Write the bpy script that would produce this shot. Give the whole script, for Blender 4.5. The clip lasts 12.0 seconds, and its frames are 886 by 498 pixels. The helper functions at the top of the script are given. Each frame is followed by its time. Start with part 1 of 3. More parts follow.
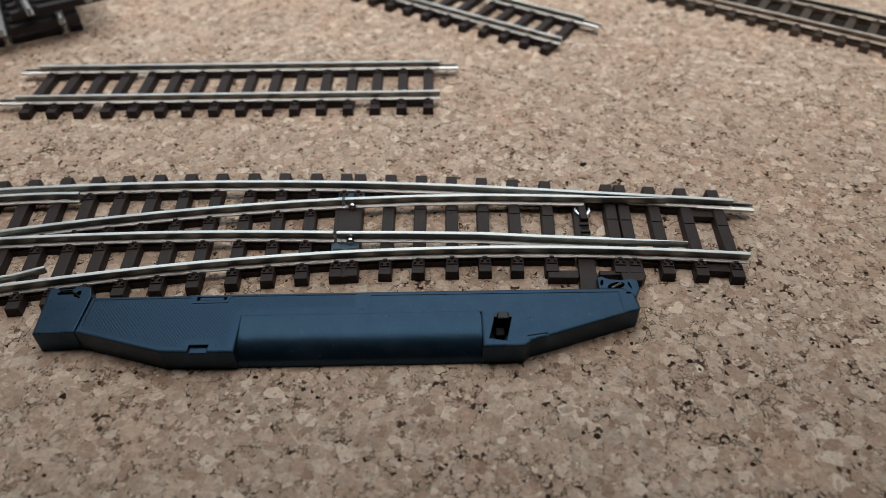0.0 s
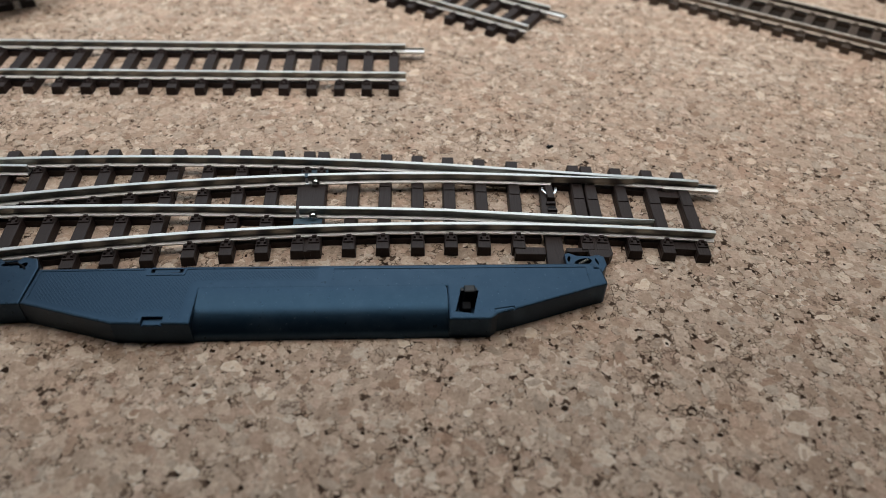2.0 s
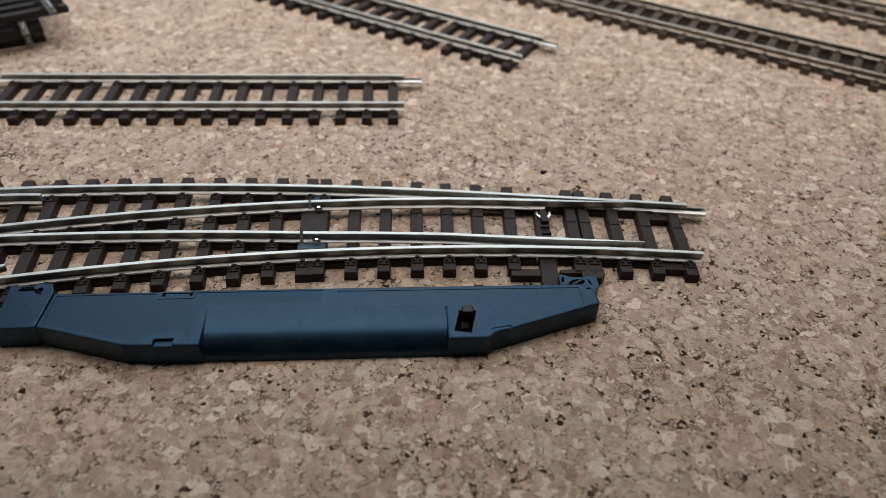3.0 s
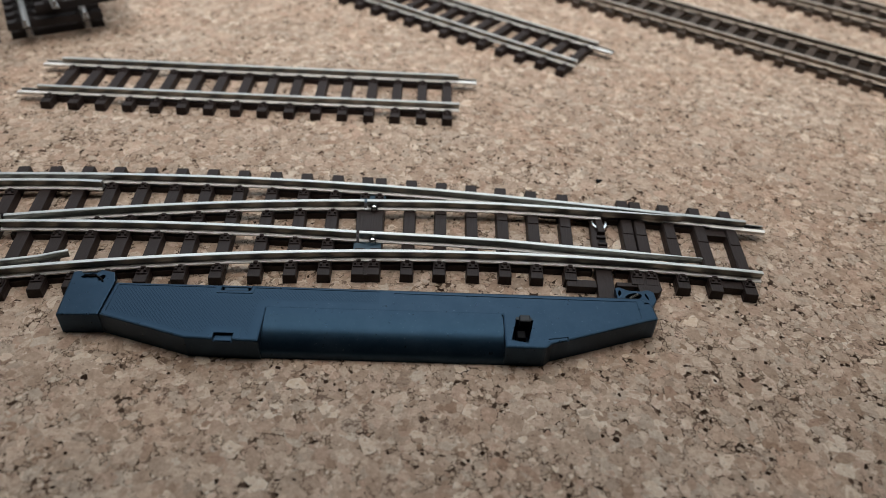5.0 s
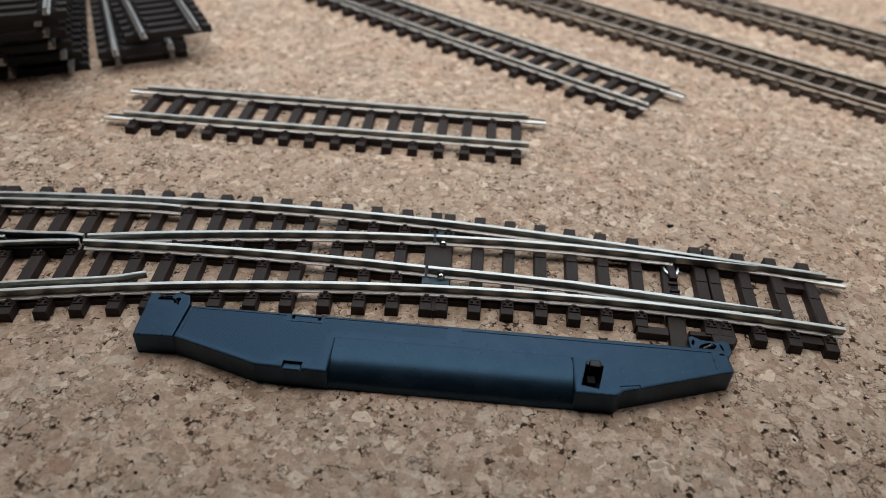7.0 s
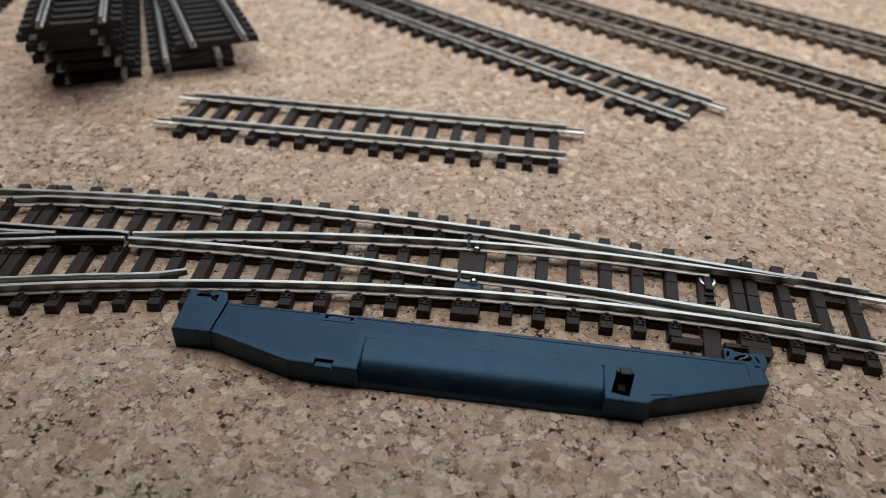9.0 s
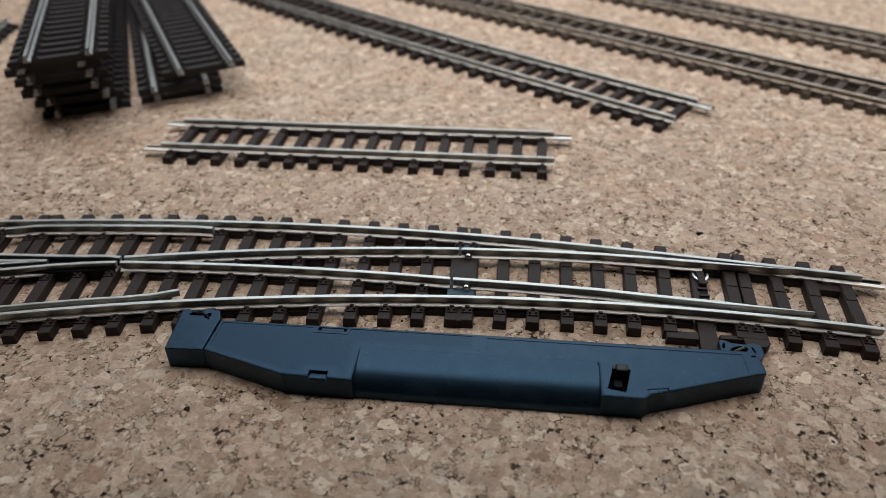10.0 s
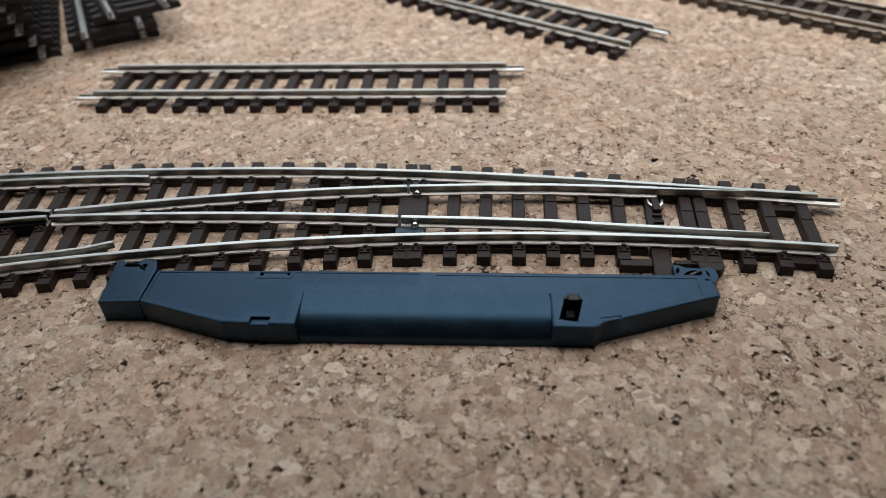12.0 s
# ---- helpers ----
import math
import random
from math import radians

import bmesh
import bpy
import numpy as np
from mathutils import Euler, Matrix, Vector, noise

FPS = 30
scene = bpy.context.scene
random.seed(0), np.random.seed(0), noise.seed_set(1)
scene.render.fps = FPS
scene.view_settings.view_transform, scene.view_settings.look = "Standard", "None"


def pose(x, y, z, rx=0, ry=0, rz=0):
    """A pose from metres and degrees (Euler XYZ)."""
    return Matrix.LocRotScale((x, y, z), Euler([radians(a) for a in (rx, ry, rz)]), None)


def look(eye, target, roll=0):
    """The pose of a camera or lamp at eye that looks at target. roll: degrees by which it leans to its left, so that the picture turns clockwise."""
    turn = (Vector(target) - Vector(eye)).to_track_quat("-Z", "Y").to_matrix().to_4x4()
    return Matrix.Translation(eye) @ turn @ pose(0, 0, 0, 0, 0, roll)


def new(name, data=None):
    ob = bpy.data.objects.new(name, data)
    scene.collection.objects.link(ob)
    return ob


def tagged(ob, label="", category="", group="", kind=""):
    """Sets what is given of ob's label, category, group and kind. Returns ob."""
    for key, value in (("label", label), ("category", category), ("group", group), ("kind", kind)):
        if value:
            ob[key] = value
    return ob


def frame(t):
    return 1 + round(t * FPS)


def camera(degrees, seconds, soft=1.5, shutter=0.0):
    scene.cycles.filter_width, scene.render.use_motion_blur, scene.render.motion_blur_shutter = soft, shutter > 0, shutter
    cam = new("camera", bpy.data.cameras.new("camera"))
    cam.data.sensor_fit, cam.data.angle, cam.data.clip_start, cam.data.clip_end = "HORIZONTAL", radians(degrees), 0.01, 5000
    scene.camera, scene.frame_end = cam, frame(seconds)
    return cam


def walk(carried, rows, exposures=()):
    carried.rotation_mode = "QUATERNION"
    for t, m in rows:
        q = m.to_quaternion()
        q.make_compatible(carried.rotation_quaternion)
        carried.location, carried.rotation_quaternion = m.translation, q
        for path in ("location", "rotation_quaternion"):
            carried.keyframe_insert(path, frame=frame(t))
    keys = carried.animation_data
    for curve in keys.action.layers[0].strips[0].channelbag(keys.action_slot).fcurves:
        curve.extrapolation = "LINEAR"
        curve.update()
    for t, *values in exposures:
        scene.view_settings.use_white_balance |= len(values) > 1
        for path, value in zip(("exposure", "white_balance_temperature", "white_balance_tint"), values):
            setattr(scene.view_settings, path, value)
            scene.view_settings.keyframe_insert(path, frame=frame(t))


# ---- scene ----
cam = camera(63.6, 12.0, soft=0.7, shutter=0.0)
cam.data.dof.use_dof = True
cam.data.dof.focus_distance = 0.151
cam.data.dof.aperture_fstop = 15.0
PATH = [
    (0, (-0.00100, -0.02854, 0.10794), (-0.00088, -0.01382, 0.09441), -0.5),
    (0.5, (0.00050, -0.02524, 0.09879), (0.00128, -0.01061, 0.08518), 1.3),
    (1, (0.00062, -0.02594, 0.09925), (0.00145, -0.01117, 0.08579), 1.4),
    (1.5, (-0.00173, -0.02909, 0.10050), (-0.00062, -0.01418, 0.08721), 2.6),
    (2, (-0.00172, -0.03117, 0.10055), (-0.00054, -0.01628, 0.08724), 2.7),
    (2.5, (-0.00215, -0.03160, 0.10135), (-0.00087, -0.01661, 0.08817), 2.9),
    (2.7, (-0.00214, -0.03596, 0.10328), (-0.00084, -0.02067, 0.09045), 2.5),
    (4.3, (-0.00510, -0.03470, 0.10548), (-0.00423, -0.01932, 0.09273), 2.5),
    (4.5, (-0.00671, -0.03441, 0.10519), (-0.00588, -0.01913, 0.09232), 3.1),
    (5, (-0.00975, -0.03367, 0.10565), (-0.00911, -0.01845, 0.09269), 3.7),
    (5.5, (-0.01069, -0.02980, 0.10584), (-0.01058, -0.01463, 0.09280), 3.4),
    (6, (-0.01307, -0.03314, 0.10686), (-0.01307, -0.01751, 0.09438), 4.3),
    (6.5, (-0.01062, -0.03872, 0.10620), (-0.00989, -0.02310, 0.09374), 4.2),
    (7, (-0.01441, -0.03311, 0.10540), (-0.01517, -0.01732, 0.09314), 3.1),
    (7.2, (-0.01519, -0.02785, 0.10314), (-0.01671, -0.01233, 0.09062), 2.0),
    (8.8, (-0.01615, -0.03474, 0.10465), (-0.01805, -0.01871, 0.09284), 2.8),
    (9, (-0.01249, -0.03519, 0.10429), (-0.01442, -0.01928, 0.09233), 1.9),
    (9.5, (-0.01166, -0.03826, 0.10460), (-0.01313, -0.02207, 0.09295), 1.6),
    (10, (-0.00985, -0.03697, 0.10156), (-0.01187, -0.02069, 0.09012), -1.1),
    (10.5, (-0.00659, -0.03999, 0.10125), (-0.00777, -0.02419, 0.08904), -0.4),
    (11, (-0.00380, -0.03032, 0.09451), (-0.00467, -0.01531, 0.08132), -1.0),
    (11.5, (0.00150, -0.03213, 0.09165), (0.00001, -0.01682, 0.07886), -4.8),
    (12, (-0.00435, -0.03363, 0.09572), (-0.00564, -0.01813, 0.08315), -2.4),
]
walk(cam, [(t, look(eye, target, roll)) for t, eye, target, roll in PATH],
     exposures=((0, -0.17), (0.5, -0.08), (1.5, -0.04), (2.5, -0.07), (4.5, -0.14), (6.5, -0.1), (9, -0.12), (10.5, -0.07), (11.5, 0.08), (12, 0.04)))

# ---- light ----
world = bpy.data.worlds.new("world")
scene.world = world
world.use_nodes = True
wn = world.node_tree.nodes
sky = wn.new("ShaderNodeTexSky")
sky.sky_type = "NISHITA"
sky.sun_disc = False
sky.sun_elevation = radians(35)
world.node_tree.links.new(sky.outputs[0], wn["Background"].inputs[0])
wn["Background"].inputs[1].default_value = 0.08
scene.view_settings.exposure = 0.0

window_light = bpy.data.lights.new("window_light", "AREA")
window_light.shape = "RECTANGLE"
window_light.size, window_light.size_y = 0.9, 0.5
window_light.energy = 1.6
window_light.color = (0.60, 0.85, 1.0)
new("window_light", window_light).matrix_world = look((0.02, 0.64, 0.52), (0.06, 0.10, 0.0))
# unseen overhead light, set low and tilted so the near cork stays darker
room_light = bpy.data.lights.new("overhead_light", "AREA")
room_light.shape = "RECTANGLE"
room_light.size, room_light.size_y = 0.8, 0.5
room_light.spread = radians(120)
room_light.energy = 2.62
room_light.color = (0.955, 0.925, 0.885)
new("overhead_lamp_light", room_light).matrix_world = look((0.02, 0.31, 0.40), (0.02, 0.42, 0.0))

# ---- materials ----
MM = 0.001


def material(name, base, rough, metal=0.0, spec=0.5):
    m = bpy.data.materials.new(name)
    m.use_nodes = True
    b = m.node_tree.nodes["Principled BSDF"]
    b.inputs["Base Color"].default_value = (*base, 1)
    b.inputs["Roughness"].default_value = rough
    b.inputs["Metallic"].default_value = metal
    b.inputs["Specular IOR Level"].default_value = spec
    return m, m.node_tree.nodes, m.node_tree.links, b


def ramp(nodes, links, source, stops):
    r = nodes.new("ShaderNodeValToRGB")
    while len(r.color_ramp.elements) < len(stops):
        r.color_ramp.elements.new(0.5)
    for e, (p, c) in zip(r.color_ramp.elements, stops):
        e.position, e.color = p, (*c, 1)
    links.new(source, r.inputs[0])
    return r.outputs[0]


def noise_tex(nodes, links, coords, scale, detail=4, rough=0.6):
    n = nodes.new("ShaderNodeTexNoise")
    n.inputs["Scale"].default_value, n.inputs["Detail"].default_value, n.inputs["Roughness"].default_value = scale, detail, rough
    links.new(coords, n.inputs["Vector"])
    return n


def maths(nodes, links, op, a, b):
    n = nodes.new("ShaderNodeMath")
    n.operation = op
    n.use_clamp = False
    for s, v in zip(n.inputs, (a, b)):
        if isinstance(v, (int, float)):
            s.default_value = v
        else:
            links.new(v, s)
    return n.outputs[0]


def mix(nodes, links, fac, a, b, kind="MIX"):
    n = nodes.new("ShaderNodeMix")
    n.data_type, n.blend_type = "RGBA", kind
    for s, v in zip((n.inputs[0], n.inputs[6], n.inputs[7]), (fac, a, b)):
        if isinstance(v, tuple):
            s.default_value = (*v, 1)
        elif isinstance(v, (int, float)):
            s.default_value = v
        else:
            links.new(v, s)
    return n.outputs[2]


def bump(nodes, links, bsdf, height, strength, dist):
    n = nodes.new("ShaderNodeBump")
    n.inputs["Strength"].default_value, n.inputs["Distance"].default_value = strength, dist
    links.new(height, n.inputs["Height"])
    links.new(n.outputs[0], bsdf.inputs["Normal"])


def cork_material(name, bed=False):
    """Pressed cork: granules of many tones, or the dark bed that shows in the gaps between them."""
    m, N, L, b = material(name, (0.45, 0.33, 0.23), 0.66, spec=0.25)
    pos = N.new("ShaderNodeTexCoord").outputs["Object"]
    grain = noise_tex(N, L, pos, 1500, 5, 0.75)
    if bed:
        # crumbs of cork with dark edges
        warp = N.new("ShaderNodeVectorMath")
        warp.operation = "MULTIPLY_ADD"
        L.new(noise_tex(N, L, pos, 1100, 3, 0.7).outputs["Color"], warp.inputs[0])
        warp.inputs[1].default_value = (0.0009, 0.0009, 0.0)
        L.new(pos, warp.inputs[2])
        crumbs, edge = N.new("ShaderNodeTexVoronoi"), N.new("ShaderNodeTexVoronoi")
        edge.feature = "DISTANCE_TO_EDGE"
        for v in (crumbs, edge):
            v.voronoi_dimensions = "2D"
            v.inputs["Scale"].default_value = 1150
            L.new(warp.outputs[0], v.inputs["Vector"])
        pick = N.new("ShaderNodeSeparateColor")
        L.new(crumbs.outputs["Color"], pick.inputs[0])
        c = ramp(N, L, pick.outputs[0], [(0.0, (0.03, 0.019, 0.014)), (0.13, (0.10, 0.066, 0.047)), (0.26, (0.32, 0.235, 0.175)), (1.0, (0.50, 0.395, 0.31))])
        c = mix(N, L, ramp(N, L, edge.outputs[0], [(0.02, (1, 1, 1)), (0.13, (0, 0, 0))]), c, (0.075, 0.047, 0.033))
        L.new(c, b.inputs["Base Color"])
        b.inputs["Roughness"].default_value, b.inputs["Specular IOR Level"].default_value = 0.9, 0.03
        bump(N, L, b, grain.outputs[0], 0.5, 0.0002)
        return m
    rnd = N.new("ShaderNodeNewGeometry").outputs["Random Per Island"]
    wn1 = N.new("ShaderNodeTexWhiteNoise")
    wn1.noise_dimensions = "1D"
    L.new(rnd, wn1.inputs["W"])
    parts = N.new("ShaderNodeSeparateColor")
    L.new(wn1.outputs["Color"], parts.inputs[0])
    hue_pick, dark_pick = parts.outputs[1], parts.outputs[2]
    col = ramp(N, L, rnd, TONES)
    # some granules are pinkish, some greyish
    col = mix(N, L, ramp(N, L, hue_pick, [(0.70, (0, 0, 0)), (0.88, (0.35, 0.35, 0.35))]), col, (0.50, 0.345, 0.265))
    col = mix(N, L, ramp(N, L, hue_pick, [(0.10, (0.5, 0.5, 0.5)), (0.22, (0, 0, 0))]), col, (0.43, 0.375, 0.31))
    # broad reddish and greyish areas
    hue = noise_tex(N, L, pos, 40, 3, 0.6)
    col = mix(N, L, ramp(N, L, hue.outputs[0], [(0.50, (0, 0, 0)), (0.68, (0.6, 0.6, 0.6))]), col, mix(N, L, 1.0, col, (1.02, 0.925, 0.87), "MULTIPLY"))
    col = mix(N, L, ramp(N, L, hue.outputs[0], [(0.32, (0.7, 0.7, 0.7)), (0.48, (0, 0, 0))]), col, mix(N, L, 1.0, col, (0.95, 0.96, 0.97), "MULTIPLY"))
    # a cloudy tone, fine grain and woody flecks inside each granule
    cloud = noise_tex(N, L, pos, 700, 3, 0.6)
    col = mix(N, L, 0.6, col, ramp(N, L, cloud.outputs[0], [(0.30, (0.37, 0.35, 0.335)), (0.70, (0.61, 0.61, 0.61))]), "OVERLAY")
    col = mix(N, L, 0.75, col, ramp(N, L, grain.outputs[0], [(0.30, (0.36, 0.34, 0.33)), (0.70, (0.64, 0.64, 0.65))]), "OVERLAY")
    fleck = noise_tex(N, L, pos, 850, 5, 0.75)
    bark = maths(N, L, "ADD", fleck.outputs[0], maths(N, L, "MULTIPLY", maths(N, L, "GREATER_THAN", dark_pick, 0.90), -0.10))
    col = mix(N, L, ramp(N, L, bark, [(0.34, (0.85, 0.85, 0.85)), (0.42, (0, 0, 0))]), col, (0.13, 0.08, 0.055))
    stain = noise_tex(N, L, pos, 14, 4)
    col = mix(N, L, 1.0, col, ramp(N, L, stain.outputs[0], [(0.3, (0.93, 0.89, 0.87)), (0.7, (1, 1, 1))]), "MULTIPLY")
    L.new(col, b.inputs["Base Color"])
    bump(N, L, b, maths(N, L, "ADD", grain.outputs[0], cloud.outputs[0]), 0.45, 0.00022)
    return m


TONES = [(0.0, (0.31, 0.215, 0.152)), (0.12, (0.405, 0.305, 0.230)), (0.45, (0.478, 0.374, 0.29)), (0.75, (0.535, 0.432, 0.342)), (0.88, (0.60, 0.503, 0.408)), (1.0, (0.71, 0.615, 0.51))]


def plastic_material(name, base, rough, relief=0.00002, spec=0.5, vary=0.25, dust=0.0):
    m, N, L, b = material(name, base, rough, spec=spec)
    pos = N.new("ShaderNodeTexCoord").outputs["Object"]
    n1, n2 = noise_tex(N, L, pos, 900, 4), noise_tex(N, L, pos, 60, 4)
    rnd = N.new("ShaderNodeObjectInfo").outputs["Random"]
    lo, hi = tuple(c * (1 - vary) for c in base), tuple(c * (1 + vary) for c in base)
    c = mix(N, L, n2.outputs[0], lo, hi)
    c = mix(N, L, maths(N, L, "MULTIPLY", rnd, 0.25), c, hi)
    if dust:
        # fine specks and a faint film of dust
        specks, film = noise_tex(N, L, pos, 2400, 2, 0.5), noise_tex(N, L, pos, 240, 5, 0.75)
        c = mix(N, L, ramp(N, L, film.outputs[0], [(0.42, (0, 0, 0)), (0.75, (dust, dust, dust))]), c, (0.055, 0.075, 0.095))
        c = mix(N, L, ramp(N, L, specks.outputs[0], [(0.70, (0, 0, 0)), (0.76, (0.6, 0.6, 0.6))]), c, (0.12, 0.14, 0.15))
    L.new(c, b.inputs["Base Color"])
    L.new(maths(N, L, "ADD", maths(N, L, "MULTIPLY", n1.outputs[0], 0.2), rough - 0.1), b.inputs["Roughness"])
    bump(N, L, b, n1.outputs[0], 0.4, relief)
    return m


def sleeper_material(name, base, rough, spec):
    """Moulded plastic with a fine wood grain along the sleeper."""
    m, N, L, b = material(name, base, rough, spec=spec)
    pos = N.new("ShaderNodeTexCoord").outputs["Object"]
    mp = N.new("ShaderNodeMapping")
    mp.inputs["Scale"].default_value = (1.0, 0.07, 1.0)
    L.new(pos, mp.inputs["Vector"])
    grain = noise_tex(N, L, mp.outputs[0], 2600, 3, 0.6)
    dust = noise_tex(N, L, pos, 2200, 2, 0.5)
    broad = noise_tex(N, L, pos, 90, 4, 0.6)
    rnd = N.new("ShaderNodeObjectInfo").outputs["Random"]
    lo, hi = tuple(c * 0.7 for c in base), tuple(c * 1.3 for c in base)
    c = mix(N, L, broad.outputs[0], lo, hi)
    c = mix(N, L, maths(N, L, "MULTIPLY", rnd, 0.3), c, hi)
    c = mix(N, L, ramp(N, L, dust.outputs[0], [(0.74, (0, 0, 0)), (0.8, (0.5, 0.5, 0.5))]), c, (0.20, 0.17, 0.14))
    L.new(c, b.inputs["Base Color"])
    L.new(maths(N, L, "ADD", maths(N, L, "MULTIPLY", grain.outputs[0], 0.3), rough - 0.15), b.inputs["Roughness"])
    bump(N, L, b, grain.outputs[0], 0.8, 0.00014)
    return m


def metal_material(name, base, rough, low=0.72):
    m, N, L, b = material(name, base, rough, metal=1.0)
    pos = N.new("ShaderNodeTexCoord").outputs["Object"]
    n1, n2 = noise_tex(N, L, pos, 1200, 3), noise_tex(N, L, pos, 160, 4, 0.7)
    worn = ramp(N, L, n2.outputs[0], [(0.35, (0, 0, 0)), (0.65, (1, 1, 1))])
    mp = N.new("ShaderNodeMapping")
    mp.inputs["Scale"].default_value = (0.02, 1.0, 1.0)
    L.new(pos, mp.inputs["Vector"])
    streak = noise_tex(N, L, mp.outputs[0], 3200, 4, 0.7)
    c = mix(N, L, worn, tuple(q * low for q in base), base)
    c = mix(N, L, 0.55, c, ramp(N, L, streak.outputs[0], [(0.32, (0.25, 0.25, 0.25)), (0.66, (0.62, 0.62, 0.62))]), "OVERLAY")
    L.new(c, b.inputs["Base Color"])
    L.new(maths(N, L, "ADD", maths(N, L, "MULTIPLY", n2.outputs[0], 0.25), rough - 0.1), b.inputs["Roughness"])
    bump(N, L, b, n1.outputs[0], 0.15, 0.00001)
    return m


def tread_material():
    m, N, L, b = material("tread_plastic", (0.0042, 0.0088, 0.0150), 0.31, spec=0.64)
    # blue of the reflected window light, put into the tint
    b.inputs["Specular Tint"].default_value = (0.27, 0.60, 1.0, 1)
    pos = N.new("ShaderNodeTexCoord").outputs["Object"]
    n2 = noise_tex(N, L, pos, 60, 4)
    L.new(mix(N, L, n2.outputs[0], (0.0038, 0.0080, 0.0137), (0.0046, 0.0096, 0.0163)), b.inputs["Base Color"])
    bump(N, L, b, noise_tex(N, L, pos, 900, 3).outputs[0], 0.4, 0.00002)
    return m


CORK, CORK_BED = cork_material("cork"), cork_material("cork_bed", True)
CORK_PIT = plastic_material("cork_pit", (0.028, 0.017, 0.012), 0.9, spec=0.03, vary=0.5)
SLEEPER = sleeper_material("brown_sleeper_plastic", (0.0262, 0.0176, 0.0162), 0.52, 0.22)
WEATHERED = sleeper_material("weathered_sleeper_plastic", (0.056, 0.037, 0.0255), 0.43, 0.58)
# dark colour for the shaded bays between the long tracks' sleepers
BAY_SHADE = plastic_material("bay_shade", (0.020, 0.015, 0.012), 0.85, spec=0.1)
BLACK_SLEEPER = sleeper_material("black_sleeper_plastic", (0.0200, 0.0158, 0.0160), 0.6, 0.3)
MOTOR = plastic_material("motor_plastic", (0.0042, 0.0088, 0.0150), 0.31, spec=0.64, vary=0.2, dust=0.2)
# the tint carries the window's blue sheen; the plastic itself is darker
MOTOR.node_tree.nodes["Principled BSDF"].inputs["Specular Tint"].default_value = (0.27, 0.60, 1.0, 1)
TREAD = tread_material()
DARK = plastic_material("black_plastic", (0.005, 0.005, 0.006), 0.5, spec=0.1)
LEVER = plastic_material("lever_plastic", (0.016, 0.017, 0.019), 0.45, spec=0.3)
PAD = plastic_material("contact_pad", (0.024, 0.060, 0.092), 0.45)
# rail sides: tarnish, and their dim reflections put into the colour
DIM_METAL = metal_material("dim_rail_web", (0.40, 0.395, 0.365), 0.38, 0.65)
FOOT = metal_material("rail_foot", (0.60, 0.595, 0.575), 0.46)
OLD_DIM_METAL = metal_material("brown_rail_web", (0.34, 0.285, 0.235), 0.5, 0.6)
OLD_FOOT = metal_material("dull_rail_foot", (0.56, 0.49, 0.42), 0.5)
RAIL = metal_material("nickel_rail", (0.66, 0.66, 0.64), 0.42, 0.86)
JOINER = metal_material("bright_joiner", (0.74, 0.735, 0.72), 0.42)
POLISHED = metal_material("polished_steel", (0.88, 0.88, 0.87), 0.16, 0.95)
OLD_RAIL = metal_material("dull_rail", (0.62, 0.57, 0.51), 0.5)
STACK_RAIL = metal_material("dark_stack_rail", (0.44, 0.43, 0.42), 0.48, 0.85)
PLASTER = plastic_material("plaster", (0.13, 0.122, 0.112), 0.9, 0.0005, 0.2, 0.04)

# ---- mesh helpers: lengths in millimetres ----


def part(name, bm, mat, parent=None, label="", smooth=False):
    me = bpy.data.meshes.new(name)
    bmesh.ops.scale(bm, vec=(MM, MM, MM), verts=bm.verts)
    bmesh.ops.recalc_face_normals(bm, faces=bm.faces)
    if smooth:
        for f in bm.faces:
            f.smooth = True
    bm.to_mesh(me)
    bm.free()
    me.materials.append(mat)
    ob = new(name, me)
    if parent is not None:
        ob.parent = parent
    if label:
        ob["label"] = label
    return ob


def piece(name, mesh, parent, x, y, z=0.0, turn=0.0):
    ob = new(name, mesh)
    ob.parent = parent
    ob.matrix_basis = pose(x * MM, y * MM, z * MM, 0, 0, turn)
    return ob


def thing(name, label, category, x=0, y=0, z=0, turn=0, group="", kind=""):
    ob = new(name)
    ob.empty_display_size = 0.01
    ob.matrix_basis = pose(x * MM, y * MM, z * MM, 0, 0, turn)
    return tagged(ob, label, category, group, kind)


def add_box(bm, x0, x1, y0, y1, z0, z1, inset=0.0, bevel=0.0):
    """A box whose top is drawn in by inset on all sides."""
    i = inset
    v = [bm.verts.new(c) for c in ((x0, y0, z0), (x1, y0, z0), (x1, y1, z0), (x0, y1, z0),
                                   (x0 + i, y0 + i, z1), (x1 - i, y0 + i, z1), (x1 - i, y1 - i, z1), (x0 + i, y1 - i, z1))]
    faces = [bm.faces.new([v[k] for k in q]) for q in ((3, 2, 1, 0), (4, 5, 6, 7), (0, 1, 5, 4), (1, 2, 6, 5), (2, 3, 7, 6), (3, 0, 4, 7))]
    if bevel:
        edges = {e for f in faces[1:] for e in f.edges if e not in faces[0].edges[:]}
        bmesh.ops.bevel(bm, geom=list(edges), offset=bevel, segments=2, affect="EDGES", profile=0.5)
    return v


def box(*a, **k):
    bm = bmesh.new()
    add_box(bm, *a, **k)
    return bm


def normals_of(pts):
    p = np.array(pts, float)
    d = np.gradient(p, axis=0)
    d /= np.linalg.norm(d, axis=1)[:, None]
    return np.stack([-d[:, 1], d[:, 0]], 1)


def shifted(pts, off):
    p, n = np.array(pts, float), normals_of(pts)
    return [tuple(q) for q in p + n * np.array(off).reshape(-1, 1)]


